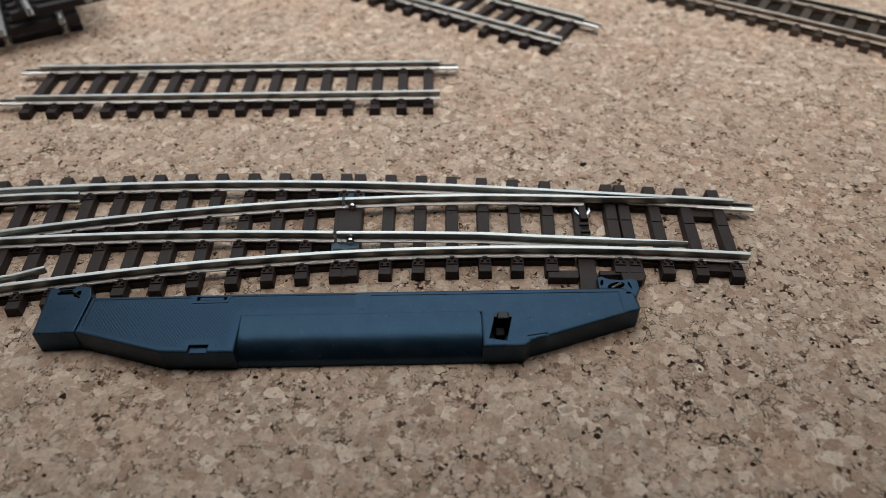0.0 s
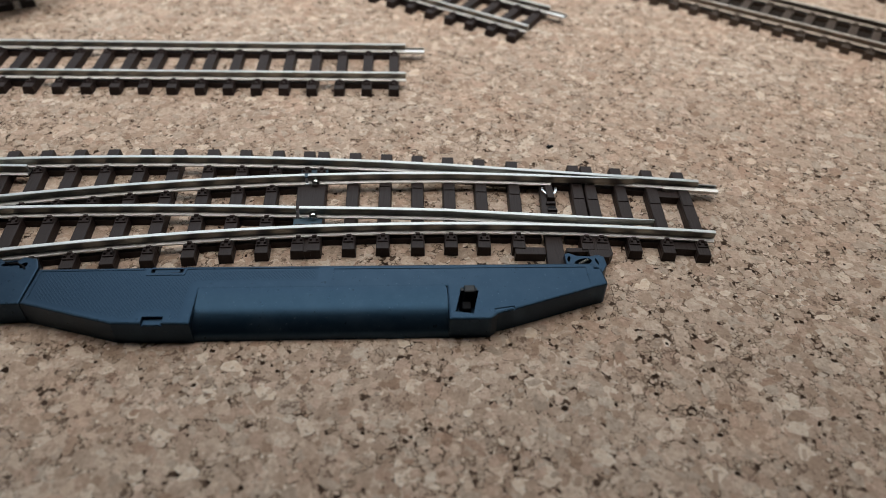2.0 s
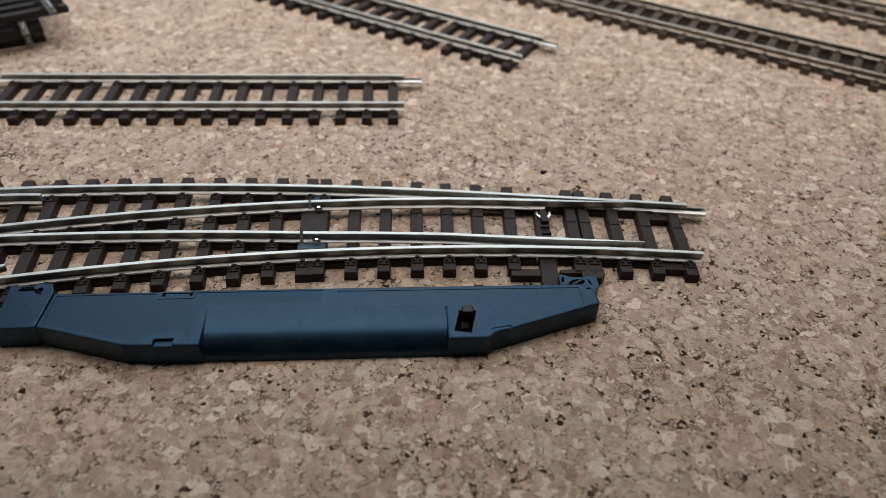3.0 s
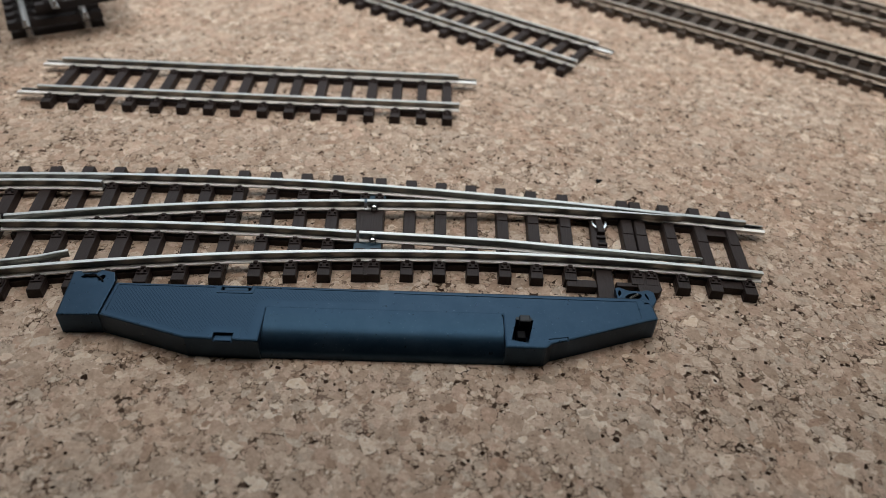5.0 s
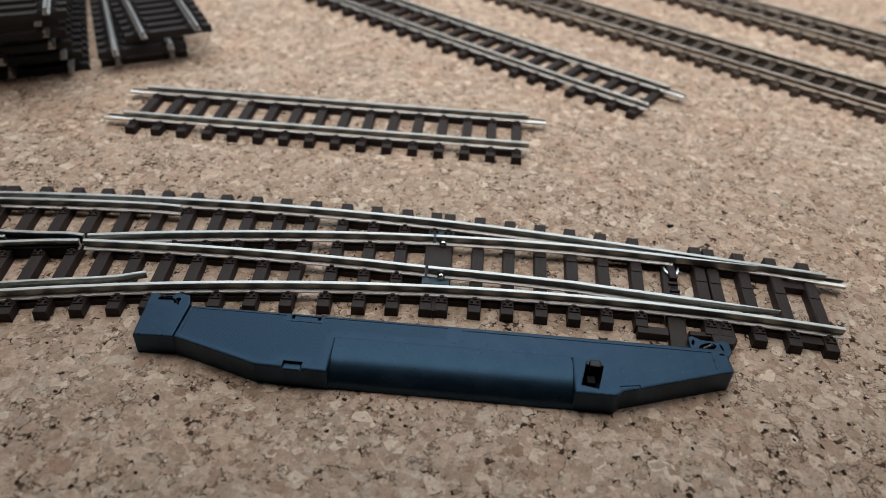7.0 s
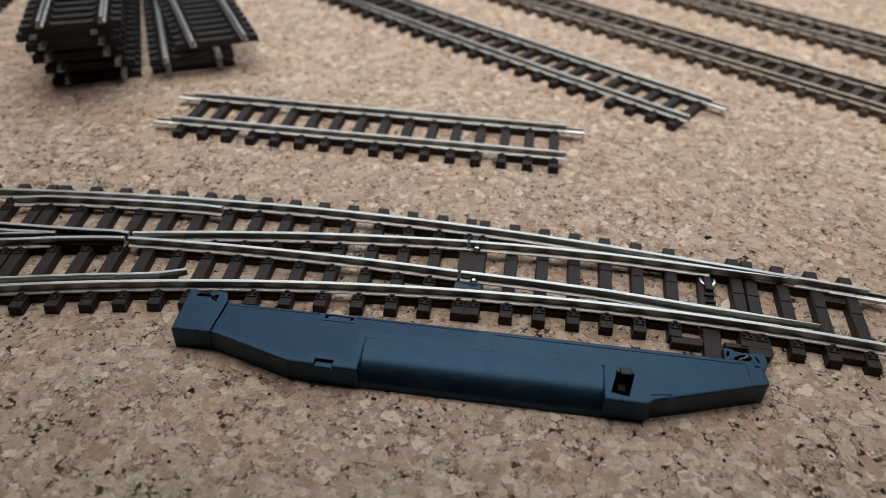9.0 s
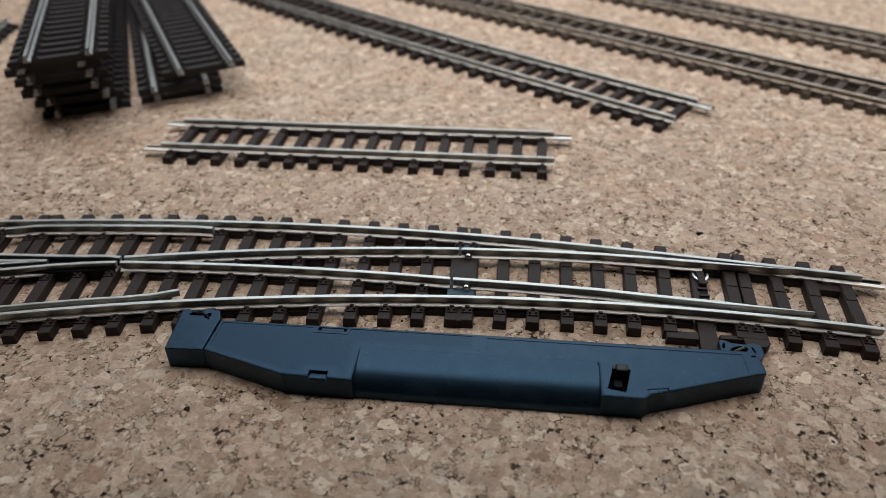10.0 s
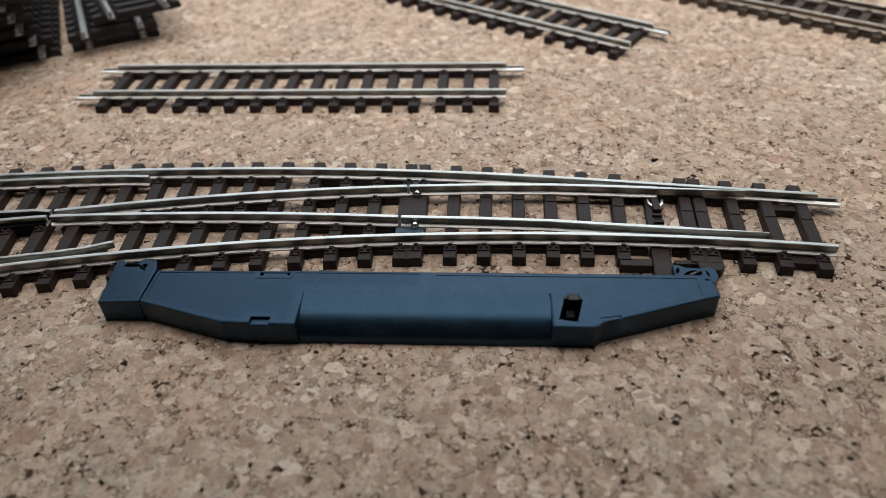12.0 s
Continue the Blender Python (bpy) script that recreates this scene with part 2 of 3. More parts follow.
def add_sweep(bm, pts, profile):
    """Carries a profile of (sideways, height) along a line of (x, y)."""
    n = normals_of(pts)
    rings = [[bm.verts.new((p[0] + q[0] * s, p[1] + q[1] * s, h)) for s, h in profile] for p, q in zip(pts, n)]
    k = len(profile)
    for a, b in zip(rings, rings[1:]):
        for i in range(k):
            bm.faces.new((a[i], a[(i + 1) % k], b[(i + 1) % k], b[i]))
    bm.faces.new(rings[0][::-1])
    bm.faces.new(rings[-1])


def sweep(pts, profile):
    bm = bmesh.new()
    add_sweep(bm, pts, profile)
    return bm


def prism(outline, z0, z1, bevel=0.0):
    """An upright block over an outline."""
    bm = bmesh.new()
    lo = [bm.verts.new((x, y, z0)) for x, y in outline]
    hi = [bm.verts.new((x, y, z1)) for x, y in outline]
    n = len(outline)
    bm.faces.new(lo[::-1])
    top = bm.faces.new(hi)
    for i in range(n):
        bm.faces.new((lo[i], lo[(i + 1) % n], hi[(i + 1) % n], hi[i]))
    bm.normal_update()
    if bevel:
        bmesh.ops.bevel(bm, geom=list(top.edges), offset=bevel, segments=2, affect="EDGES", profile=0.5)
    return bm


def oval(cx, cy, rx, ry, turn=0.0, n=20):
    c, q = math.cos(turn), math.sin(turn)
    return [(cx + rx * math.cos(a) * c - ry * math.sin(a) * q, cy + rx * math.cos(a) * q + ry * math.sin(a) * c) for a in np.linspace(0, 2 * math.pi, n, endpoint=False)]


SLEEPER_TOP = 2.3
RAIL_PROFILE = [(-1.05, 2.3), (1.05, 2.3), (1.05, 2.58), (0.6, 2.82), (0.27, 2.94), (0.27, 3.8), (0.5, 3.93), (0.5, 4.44), (0.4, 4.54),
                (-0.4, 4.54), (-0.5, 4.44), (-0.5, 3.93), (-0.27, 3.8), (-0.27, 2.94), (-0.6, 2.82), (-1.05, 2.58)]
HEAD_PROFILE = [(-0.27, 2.9), (0.27, 2.9), (0.27, 3.8), (0.4, 3.93), (0.4, 4.42), (0.3, 4.54), (-0.3, 4.54), (-0.4, 4.42), (-0.4, 3.93), (-0.27, 3.8)]
JOINER_PROFILE = [(-1.42, 2.08), (1.42, 2.08), (1.42, 2.74), (0.7, 2.98), (0.7, 2.9), (1.32, 2.68), (1.32, 2.17), (-1.32, 2.17),
                  (-1.32, 2.68), (-0.7, 2.9), (-0.7, 2.98), (-1.42, 2.74)]
WEB_PROFILE = [(-1.35, 0.0), (1.35, 0.0), (1.25, 1.5), (-1.25, 1.5)]
HALF = 8.7


def rail_part(name, bm, parent, mat=None, label=""):
    """A rail: bright head and foot, web and head sides in a dimmer metal."""
    ob = part(name, bm, mat or RAIL, parent, label)
    ob.data.materials.append(OLD_DIM_METAL if mat is OLD_RAIL else DIM_METAL)
    ob.data.materials.append(OLD_FOOT if mat is OLD_RAIL else STACK_RAIL if mat is STACK_RAIL else FOOT)
    for p in ob.data.polygons:
        z = p.center.z / MM
        if 2.93 < z and abs(p.normal.z) < 0.6 and len(p.vertices) == 4:
            p.material_index = 1
        elif z < 2.93 and p.normal.z > -0.5:
            p.material_index = 2
    return ob


def add_chair(bm, x, y, side=1):
    """The moulded rail fastening on a sleeper that lies along y, on one side of a rail at y."""
    t = SLEEPER_TOP

    def lump(x0, x1, d0, d1, z0, z1, inset):
        p, q = sorted((y + side * d0, y + side * d1))
        add_box(bm, x + x0, x + x1, p, q, z0, z1, inset)

    lump(-1.15, 1.15, 0.95, 3.1, t - 0.05, t + 0.28, 0.1)
    lump(-0.6, 0.6, 0.9, 1.75, t, t + 0.62, 0.14)
    lump(-0.95, -0.35, 1.7, 2.6, t + 0.2, t + 0.72, 0.1)
    lump(0.35, 0.95, 1.7, 2.6, t + 0.2, t + 0.72, 0.1)


def sleeper_bm(y0, y1, rails, width=2.75):
    """A sleeper along y between y0 and y1, with fastenings beside the rails."""
    bm = bmesh.new()
    w = width / 2
    add_box(bm, -w - 0.12, w + 0.12, y0, y1, 0.0, SLEEPER_TOP, 0.16, 0.14)
    for y, sides in rails:
        for side in sides:
            add_chair(bm, 0, y, side)
    return bm


def shared_mesh(name, bm, mat):
    ob = part(name, bm, mat)
    me = ob.data
    bpy.data.objects.remove(ob)
    return me


PLAIN_SLEEPER = {m: shared_mesh("sleeper", sleeper_bm(-13.4 if m is WEATHERED else -14.2, 13.4 if m is WEATHERED else 14.2, ((-HALF, (1, -1)), (HALF, (1, -1)))), m) for m in (SLEEPER, WEATHERED, BLACK_SLEEPER)}


def arc_line(length, radius, steps):
    """Points from the origin along +x for length, bending to the left for a positive radius, straight for 0."""
    if not radius:
        return [(length * k / steps, 0.0) for k in range(steps + 1)]
    return [(radius * math.sin(length * k / steps / radius), radius * (1 - math.cos(length * k / steps / radius))) for k in range(steps + 1)]


def track(name, label, category, x, y, z, turn, length, radius=0.0, pitch=7.52, first=3.4, mat=SLEEPER, rail_mat=RAIL, group="",
          joiners=((0, 1), (1, -1)), gaps=((1, 5), (-1, 10)), tail=5.6, over=0.0):
    """A piece of track that starts at (x, y) and runs turn degrees from +x. joiners: (end, side); gaps: (side, bay) without a web."""
    ob = thing(name, label, category, x, y, z, turn, group)
    steps = 2 if not radius else max(8, int(length / 6))
    mid = arc_line(length, radius, steps)
    place = lambda s: (s, 0.0, 0.0) if not radius else (radius * math.sin(s / radius), radius * (1 - math.cos(s / radius)), math.degrees(s / radius))
    count = int((length - 2 * first) / pitch + 0.5) + 1
    pitch = (length - 2 * first) / (count - 1)
    for k in range(count):
        px, py, a = place(first + k * pitch)
        piece("sleeper", PLAIN_SLEEPER[mat], ob, px, py, 0, a)
    for side in (1, -1):
        line = shifted(mid, side * HALF)
        if over:
            line = [(line[0][0] - over, line[0][1])] + line
        rail_part("rail", sweep(line, RAIL_PROFILE), ob, rail_mat)
        bays = [b for sd, b in gaps if sd == side] + [count - 1]
        start = 0
        for b in sorted(bays):
            s0, s1 = first + start * pitch, first + b * pitch
            if s1 - s0 > 1:
                line = [place(s0 + (s1 - s0) * k / 12)[:2] for k in range(13)]
                part("sleeper_web", sweep(shifted(line, side * HALF), WEB_PROFILE), mat, ob)
            start = b + 1
    for end, side in joiners:
        s0, s1 = (-tail, 4.2) if end == 0 else (length - 4.2, length + tail)
        line = [place(s0 + (s1 - s0) * k / 4)[:2] for k in range(5)]
        part("rail_joiner", sweep(shifted(line, side * HALF), JOINER_PROFILE), JOINER, ob, "shiny folded metal rail joiner")
    return ob


# ---- structure ----
SIDE, SOUTH, NORTH, TOP = 900.0, -900.0, 660.0, 1250.0
floor = part("floor", box(-SIDE, SIDE, SOUTH, NORTH, -8, 0), CORK)
tagged(floor, "pale speckled cork sheet of pressed granules", "cork board", kind="structure")
for nm, b in (("wall_west", (-SIDE - 60, -SIDE, SOUTH, NORTH, -8, TOP)), ("wall_east", (SIDE, SIDE + 60, SOUTH, NORTH, -8, TOP)),
              ("wall_south", (-SIDE - 60, SIDE + 60, SOUTH - 60, SOUTH, -8, TOP))):
    tagged(part(nm, box(*b), PLASTER), "plain plastered room wall", "wall", kind="structure")
bm = bmesh.new()
for b in ((-SIDE - 60, -580, -8, TOP), (340, SIDE + 60, -8, TOP), (-580, 340, -8, 280), (-580, 340, 780, TOP)):
    add_box(bm, b[0], b[1], NORTH, NORTH + 60, b[2], b[3])
tagged(part("wall_north", bm, PLASTER), "plastered wall with a wide window opening", "wall", kind="structure")
tagged(part("ceiling", box(-SIDE - 60, SIDE + 60, SOUTH - 60, NORTH + 60, TOP, TOP + 60), PLASTER), "plain plastered ceiling", "ceiling", kind="structure")

# ---- cork granules: pressed flakes over a dark bed, finer where the sheet is seen from near ----
ZONE = [(-130, 0), (110, 0), (400, 430), (-420, 430)]
# the crevices get their dark from the colour of this sheet
tagged(part("cork_bed", prism(ZONE, 0.0, 0.02), CORK_BED), "dark brown bed showing between cork granules", "cork board", kind="structure")


def granules(name, y0, y1, spacing, sides, low, high, bevel, seed):
    """Irregular flat flakes that overlap at random heights, each slightly tilted."""
    rng = np.random.default_rng(seed)
    gx, gy = np.meshgrid(np.arange(-420, 400, spacing), np.arange(y0, y1, spacing))
    c = np.stack([gx.ravel(), gy.ravel()], 1)
    c += rng.uniform(-0.75, 0.75, c.shape) * spacing
    f = c[:, 1] / 430
    c = c[(c[:, 0] > -130 - 290 * f) & (c[:, 0] < 110 + 290 * f)]
    # looser packing in clusters, where the bed shows
    cells = rng.random((130, 80))
    q = (c + (460, 40)) / 8.0
    k, f = q.astype(int), q % 1
    ka, kb, fa, fb = k[:, 0] % 129, k[:, 1] % 79, f[:, 0], f[:, 1]
    loose = (cells[ka, kb] * (1 - fa) + cells[ka + 1, kb] * fa) * (1 - fb) + (cells[ka, kb + 1] * (1 - fa) + cells[ka + 1, kb + 1] * fa) * fb
    keep = rng.random(len(c)) > (0.34 if bevel else 0.0) * loose ** 2 + (0.02 if bevel else 0)
    c, loose = c[keep], loose[keep]
    n = len(c)
    r = low + (high - low) * rng.random(n) ** 3.2
    long = rng.uniform(1.0, 1.75, n)
    turn = rng.uniform(0, math.pi, n)
    ang = (np.arange(sides)[None] + rng.uniform(-0.36, 0.36, (n, sides))) * 2 * math.pi / sides
    rad = r[:, None] * rng.uniform(0.62, 1.16, (n, sides))
    u, v = rad * np.cos(ang) * np.sqrt(long)[:, None], rad * np.sin(ang) / np.sqrt(long)[:, None]
    ct, st = np.cos(turn)[:, None], np.sin(turn)[:, None]
    x, y = u * ct - v * st, u * st + v * ct
    slope = rng.normal(0, 0.009, (n, 2, 1))
    top = rng.uniform(0.05, 0.11, n)[:, None]
    z = top + slope[:, 0] * x + slope[:, 1] * y
    cx, cy = c[:, :1], c[:, 1:]
    rings = [np.stack([cx + x, cy + y, z], 2)]
    if bevel:
        rim = bevel * (0.1 + rng.random(n) ** 2 * 2.4 * (0.35 + loose))[:, None]
        k = 1 + rim * rng.uniform(0.0, 1.0, x.shape) ** 2 * 2.6 / np.hypot(x, y)
        rings.append(np.stack([cx + x * k, cy + y * k, np.full_like(x, 0.025)], 2))
    co = np.concatenate(rings, 1).reshape(-1, 3) * MM
    per = sides * len(rings)
    base = np.arange(n)[:, None] * per
    tops = base + np.arange(sides)
    loops, sizes = [tops], [np.full((n, 1), sides)]
    if bevel:
        i, j = np.arange(sides), (np.arange(sides) + 1) % sides
        loops.append((base[:, :, None] + np.stack([i + sides, j + sides, j, i], 1)[None]).reshape(n, -1))
        sizes.append(np.full((n, sides), 4))
    loops, sizes = np.concatenate(loops, 1).ravel(), np.concatenate(sizes, 1).ravel()
    me = bpy.data.meshes.new(name)
    me.vertices.add(len(co))
    me.vertices.foreach_set("co", co.ravel())
    me.loops.add(len(loops))
    me.loops.foreach_set("vertex_index", loops.astype(np.int32))
    me.polygons.add(len(sizes))
    me.polygons.foreach_set("loop_start", (np.cumsum(sizes) - sizes).astype(np.int32))
    me.polygons.foreach_set("use_smooth", np.zeros(len(sizes), bool))
    if bevel:
        # the rims of the loosest flakes take the dark bed colour, as cracks
        dark_faces = np.zeros((n, sides + 1), np.int32)
        dark_faces[:, 1:] = (rim > bevel * 0.7).astype(np.int32)
        # a few tiny flakes are coloured near-black to stand in for dark pits
        dark_faces[(r < 0.62) & (rng.random(n) < 0.03 + 0.05 * loose), :] = 2
        me.polygons.foreach_set("material_index", dark_faces.ravel())
    me.update(calc_edges=True)
    me.materials.append(CORK)
    me.materials.append(CORK_BED)
    me.materials.append(CORK_PIT)
    tagged(new(name, me), "pale tan and brown pressed cork granules", "cork", kind="stuff")


granules("cork_granules", 2, 190, 1.0, 8, 0.38, 2.1, 0.10, 5)
granules("cork_granules", 188, 428, 1.35, 6, 0.7, 2.4, 0.0, 6)

# ---- turnout ----
TOE, HEAD = (66.0, 90.28), 0.1115
ROUTE = {1: (0.0, 522.8), 2: (49.5, 655.6)}
TH = 9.1


def route(which, s, off=0.0):
    """A point of a route of the turnout, s from the toe, off to the far side."""
    s0, r = ROUTE[which]
    if s <= s0:
        u, v, a = s, 0.0, 0.0
    else:
        a = (s - s0) / r
        u, v = s0 + r * math.sin(a), -r * (1 - math.cos(a))
    u, v = u + off * math.sin(a), v + off * math.cos(a)
    c, q = math.cos(HEAD), math.sin(HEAD)
    return (TOE[0] - u * c + v * q, TOE[1] + u * q + v * c)


def rail_line(which, off, s0, s1, step=6.0):
    n = max(2, int((s1 - s0) / step))
    return [route(which, s0 + (s1 - s0) * k / n, off) for k in range(n + 1)]


def at_x(line, x):
    p = sorted(line)
    return float(np.interp(x, [q[0] for q in p], [q[1] for q in p]))


turnout = thing("track_turnout", "curved railway turnout with dark brown sleepers and bright rails on cork", "model track")
near_line, far_line = rail_line(1, -TH, 0, 232), rail_line(2, TH, 0, 232)
A_line, B_line = rail_line(1, TH, 0, 232), rail_line(2, -TH, 0, 232)
rail_part("stock_rail", sweep(near_line, RAIL_PROFILE), turnout)
rail_part("stock_rail", sweep(far_line, RAIL_PROFILE), turnout)


def stretch(line, x0, x1):
    """The part of a line between two x, from the right to the left."""
    pts = [p for p in line if min(x0, x1) < p[0] < max(x0, x1)]
    return [(x0, at_x(line, x0))] + pts + [(x1, at_x(line, x1))]


HINGE, FROG = -22.6, -101.8
rail_part("closure_rail", sweep(stretch(A_line, HINGE - 0.7, FROG), RAIL_PROFILE), turnout)
rail_part("closure_rail", sweep(stretch(B_line, HINGE - 1.5, FROG), RAIL_PROFILE), turnout)
# switch blades: closed against the far rail, open at the near rail
blade_a = [(33.0, 101.4), (20, 102.1), (9.4, 102.5), (-6, 102.4), (HINGE, at_x(A_line, HINGE))]
blade_b = [(36.0, 86.6), (22, 87.7), (8.6, 88.9), (-8, 89.6), (HINGE - 0.8, at_x(B_line, HINGE - 0.8))]
for nm, line, tip in (("switch_blade", blade_a, (52.0, 100.35)), ("switch_blade", blade_b, (52.8, 85.3))):
    bl = rail_part(nm, sweep(line, RAIL_PROFILE), turnout)
    x, y = line[0]
    tx, ty = tip
    n = 6
    bm = bmesh.new()
    rings = []
    for k in range(n + 1):
        f = k / n
        cx, cy, w = x + (tx - x) * f, y + (ty - y) * f, 0.42 * (1 - f) + 0.1 * f
        rings.append([bm.verts.new((cx, cy + sx * w, h)) for sx, h in ((-1, 2.9), (1, 2.9), (1, 4.38), (0.8, 4.5), (-0.8, 4.5), (-1, 4.38))])
    for a, b in zip(rings, rings[1:]):
        for i in range(6):
            bm.faces.new((a[i], a[(i + 1) % 6], b[(i + 1) % 6], b[i]))
    bm.faces.new(rings[0][::-1])
    bm.faces.new(rings[-1])
    tip_ob = part("blade_tip", bm, RAIL, bl, "thin ground blade tip")
    tip_ob.data.materials.append(DIM_METAL)
    # bright top and dim sides: how the tip reflects, put into colour
    for p in tip_ob.data.polygons:
        p.material_index = 0 if p.normal.z > 0.4 else 1
# frog: two wing rails and a nose with two legs, in a dark casting
wing_a = [(FROG - 0.9, at_x(A_line, FROG - 0.9)), (-106, 91.3), (-112, 90.65), (-120, 90.1), (-128, 89.7), (-135.4, 89.4)]
wing_b = [(FROG - 1.0, at_x(B_line, FROG - 1.0)), (-110, 88.0), (-118, 86.4), (-126, 84.3), (-146, 79.8)]
for line in (wing_a, wing_b):
    rail_part("wing_rail", sweep(line, RAIL_PROFILE), turnout)
nose = (-119.5, 88.15)
leg_a = [nose, (-128, 87.3), (-138, 86.6), (-150, 85.6), (-163, 84.2)]
leg_b = [(-121.5, 87.7), (-130, 85.9), (-140, 83.5), (-150, 80.8), (-163, 77.2)]
rail_part("frog_nose", sweep(leg_a, RAIL_PROFILE), turnout)
rail_part("frog_nose", sweep(leg_b, HEAD_PROFILE), turnout)
bm = prism([(-103, 93.3), (-112, 92.2), (-136, 91), (-136, 83), (-112, 86.2), (-103, 88.0)], 1.0, 3.2)
part("frog_casting", bm, DARK, turnout, "black plastic frog base")
# check rails, bent away at their ends
check_far = [(-85.5, 105.25), (-90, 105.35), (-96, 105.15)] + [(x, at_x(far_line, x) - 2.6) for x in (-102, -110, -118, -126, -131)] + [(-135, 100.9), (-138, 100.2)]
check_near = [(-83.6, 80.3), (-89, 78.1), (-95, 76.6)] + [(x, at_x(near_line, x) + 2.7) for x in (-100, -107, -114, -122, -128)] + [(-134, 67.6), (-138, 67.6)]
rail_part("check_rail", sweep(check_far, RAIL_PROFILE), turnout)
rail_part("check_rail", sweep(check_near, HEAD_PROFILE), turnout)
part("rail_joiner", sweep(rail_line(2, TH, -4.8, 8, 3), JOINER_PROFILE), FOOT, turnout, "shiny folded metal rail joiner")

SLEEPERS = [(61.8, 64.4), (54.5, 57.0), (47.5, 49.6), (40.6, 42.7), (37.5, 39.6), (23.0, 25.0), (15.7, 17.2), (8.8, 9.7), (1.8, 2.4), (-5.5, -5.0),
            (-12.5, -12.5), (-19.6, -20.1), (-22.9, -23.5), (-30.1, -30.9), (-37.2, -38.7), (-44.5, -46.4), (-52.4, -54.3), (-59.9, -62.0),
            (-67.3, -69.6), (-74.2, -77.3), (-80.8, -84.8), (-87.3, -92.3), (-94.4, -100.0), (-101.2, -107.6), (-108.0, -115.1), (-115.0, -122.9),
            (-121.8, -131.0), (-124.9, -134.3), (-131.8, -141.9), (-138.8, -149.5), (-145.6, -157.0), (-152.0, -164.0)]
lines = {"n": near_line, "f": far_line, "a": A_line, "b": B_line}
for nx, fx in SLEEPERS:
    ny, fy = at_x(near_line, nx) - 5.3, at_x(far_line, fx) + 6.5
    length, ang = math.hypot(fx - nx, fy - ny), math.atan2(fy - ny, fx - nx)
    mx = (nx + fx) / 2
    seats = []
    for key, line in lines.items():
        if key in "ab" and (mx > -26 or mx < -103):
            continue
        # where the sleeper meets the rail
        f = min(np.linspace(0.02, 0.98, 97), key=lambda q: abs(ny + (fy - ny) * q - at_x(line, nx + (fx - nx) * q)))
        inner = mx > -16
        seats.append((f * length, (-1,) if key == "n" and inner else (1,) if key == "f" and inner else (1, -1)))
    if mx < -103:
        for line, ways in ((check_far, (-1,)), (wing_b, (-1,)), (wing_a, (1,))):
            lo, hi = min(line)[0], max(line)[0]
            if lo < mx < hi:
                f = min(np.linspace(0.02, 0.98, 97), key=lambda q: abs(ny + (fy - ny) * q - at_x(line, nx + (fx - nx) * q)))
                seats.append((f * length, ways))
    if mx > -103 and len(seats) == 4 and abs(seats[2][0] - seats[3][0]) < 4:
        seats = seats[:2]
    bm = sleeper_bm(0, length, seats)
    if mx > -16:
        # slide plates under the blades
        add_box(bm, -1.2, 1.2, length - 13.4, length - 7.2, 2.2, 2.5, 0.08)
        add_box(bm, -1.2, 1.2, 6.9, 11.6, 2.2, 2.5, 0.08)
    ob = part("sleeper", bm, SLEEPER, turnout)
    ob.matrix_basis = pose(nx * MM, ny * MM, 0, 0, 0, math.degrees(ang) - 90)
# webs under the outer rails
for line, skip in ((near_line, (-48.6, 31)), (far_line, (-50.2,))):
    xs = [60] + [v for s in sorted(skip, reverse=True) for v in (s + 2.6, s - 2.6)] + [-140]
    for a, b in zip(xs[::2], xs[1::2]):
        part("sleeper_web", sweep(stretch(line, a, b), WEB_PROFILE), SLEEPER, turnout)
for line in (A_line, B_line):
    part("sleeper_web", sweep(stretch(line, -52, -100), WEB_PROFILE), SLEEPER, turnout)
    part("sleeper_web", sweep(stretch(line, -20, -46.5), WEB_PROFILE), SLEEPER, turnout)
# hinge plate, contact pads and rivets
part("hinge_plate", prism([(-24.6, 92.2), (-18.5, 92.2), (-18.8, 100.2), (-24.9, 100.2)], 1.0, 2.42, bevel=0.1), SLEEPER, turnout, "ribbed brown plate between the rails")
for y0, y1 in ((85.3, 88.6), (103.6, 106.5)):
    part("contact_pad", prism([(-24.5, y0), (-18.4, y0), (-18.5, y1), (-24.6, y1)], 1.0, 2.5, bevel=0.1), PAD, turnout, "blue-grey contact plate")
for cx, cy in ((-20.9, at_x(A_line, -21) - 1.1), (-20.4, at_x(B_line, -21) - 1.1)):
    bm = bmesh.new()
    bmesh.ops.create_uvsphere(bm, u_segments=12, v_segments=8, radius=0.95)
    bmesh.ops.translate(bm, verts=bm.verts, vec=(cx, cy, 2.95))
    part("rivet", bm, POLISHED, turnout, "shiny rivet head", True)
for cx, cy in ((-22.5, at_x(A_line, -22.5) - 1.2), (-22.2, at_x(B_line, -22.5) - 1.2)):
    part("contact_tab", box(cx - 0.7, cx + 0.7, cy - 0.3, cy + 0.3, 2.4, 2.9, 0.05), JOINER, turnout, "small bright contact tab")
part("hinge_block", box(-22.3, -20.2, at_x(near_line, -21) - 5.25, 90.0, 0, 2.1, 0.05), SLEEPER, turnout)
# end links between the last sleepers, and the throw bar
for y0, y1, dx in ((96.3, 98.6, 0.0), (78.4, 81.4, -1.8)):
    part("end_link", prism([(56 + dx, y0 + 0.6), (63 + dx, y0), (63.3 + dx, y1), (56.3 + dx, y1 + 0.6)], 0, 1.9), SLEEPER, turnout)
bm = prism([(28.2, 73.2), (32.0, 73.2), (33.6, 103.6), (30.6, 103.6)], 0.4, 2.0, bevel=0.12)
throw = part("throw_bar", bm, SLEEPER, turnout, "sliding brown throw bar")
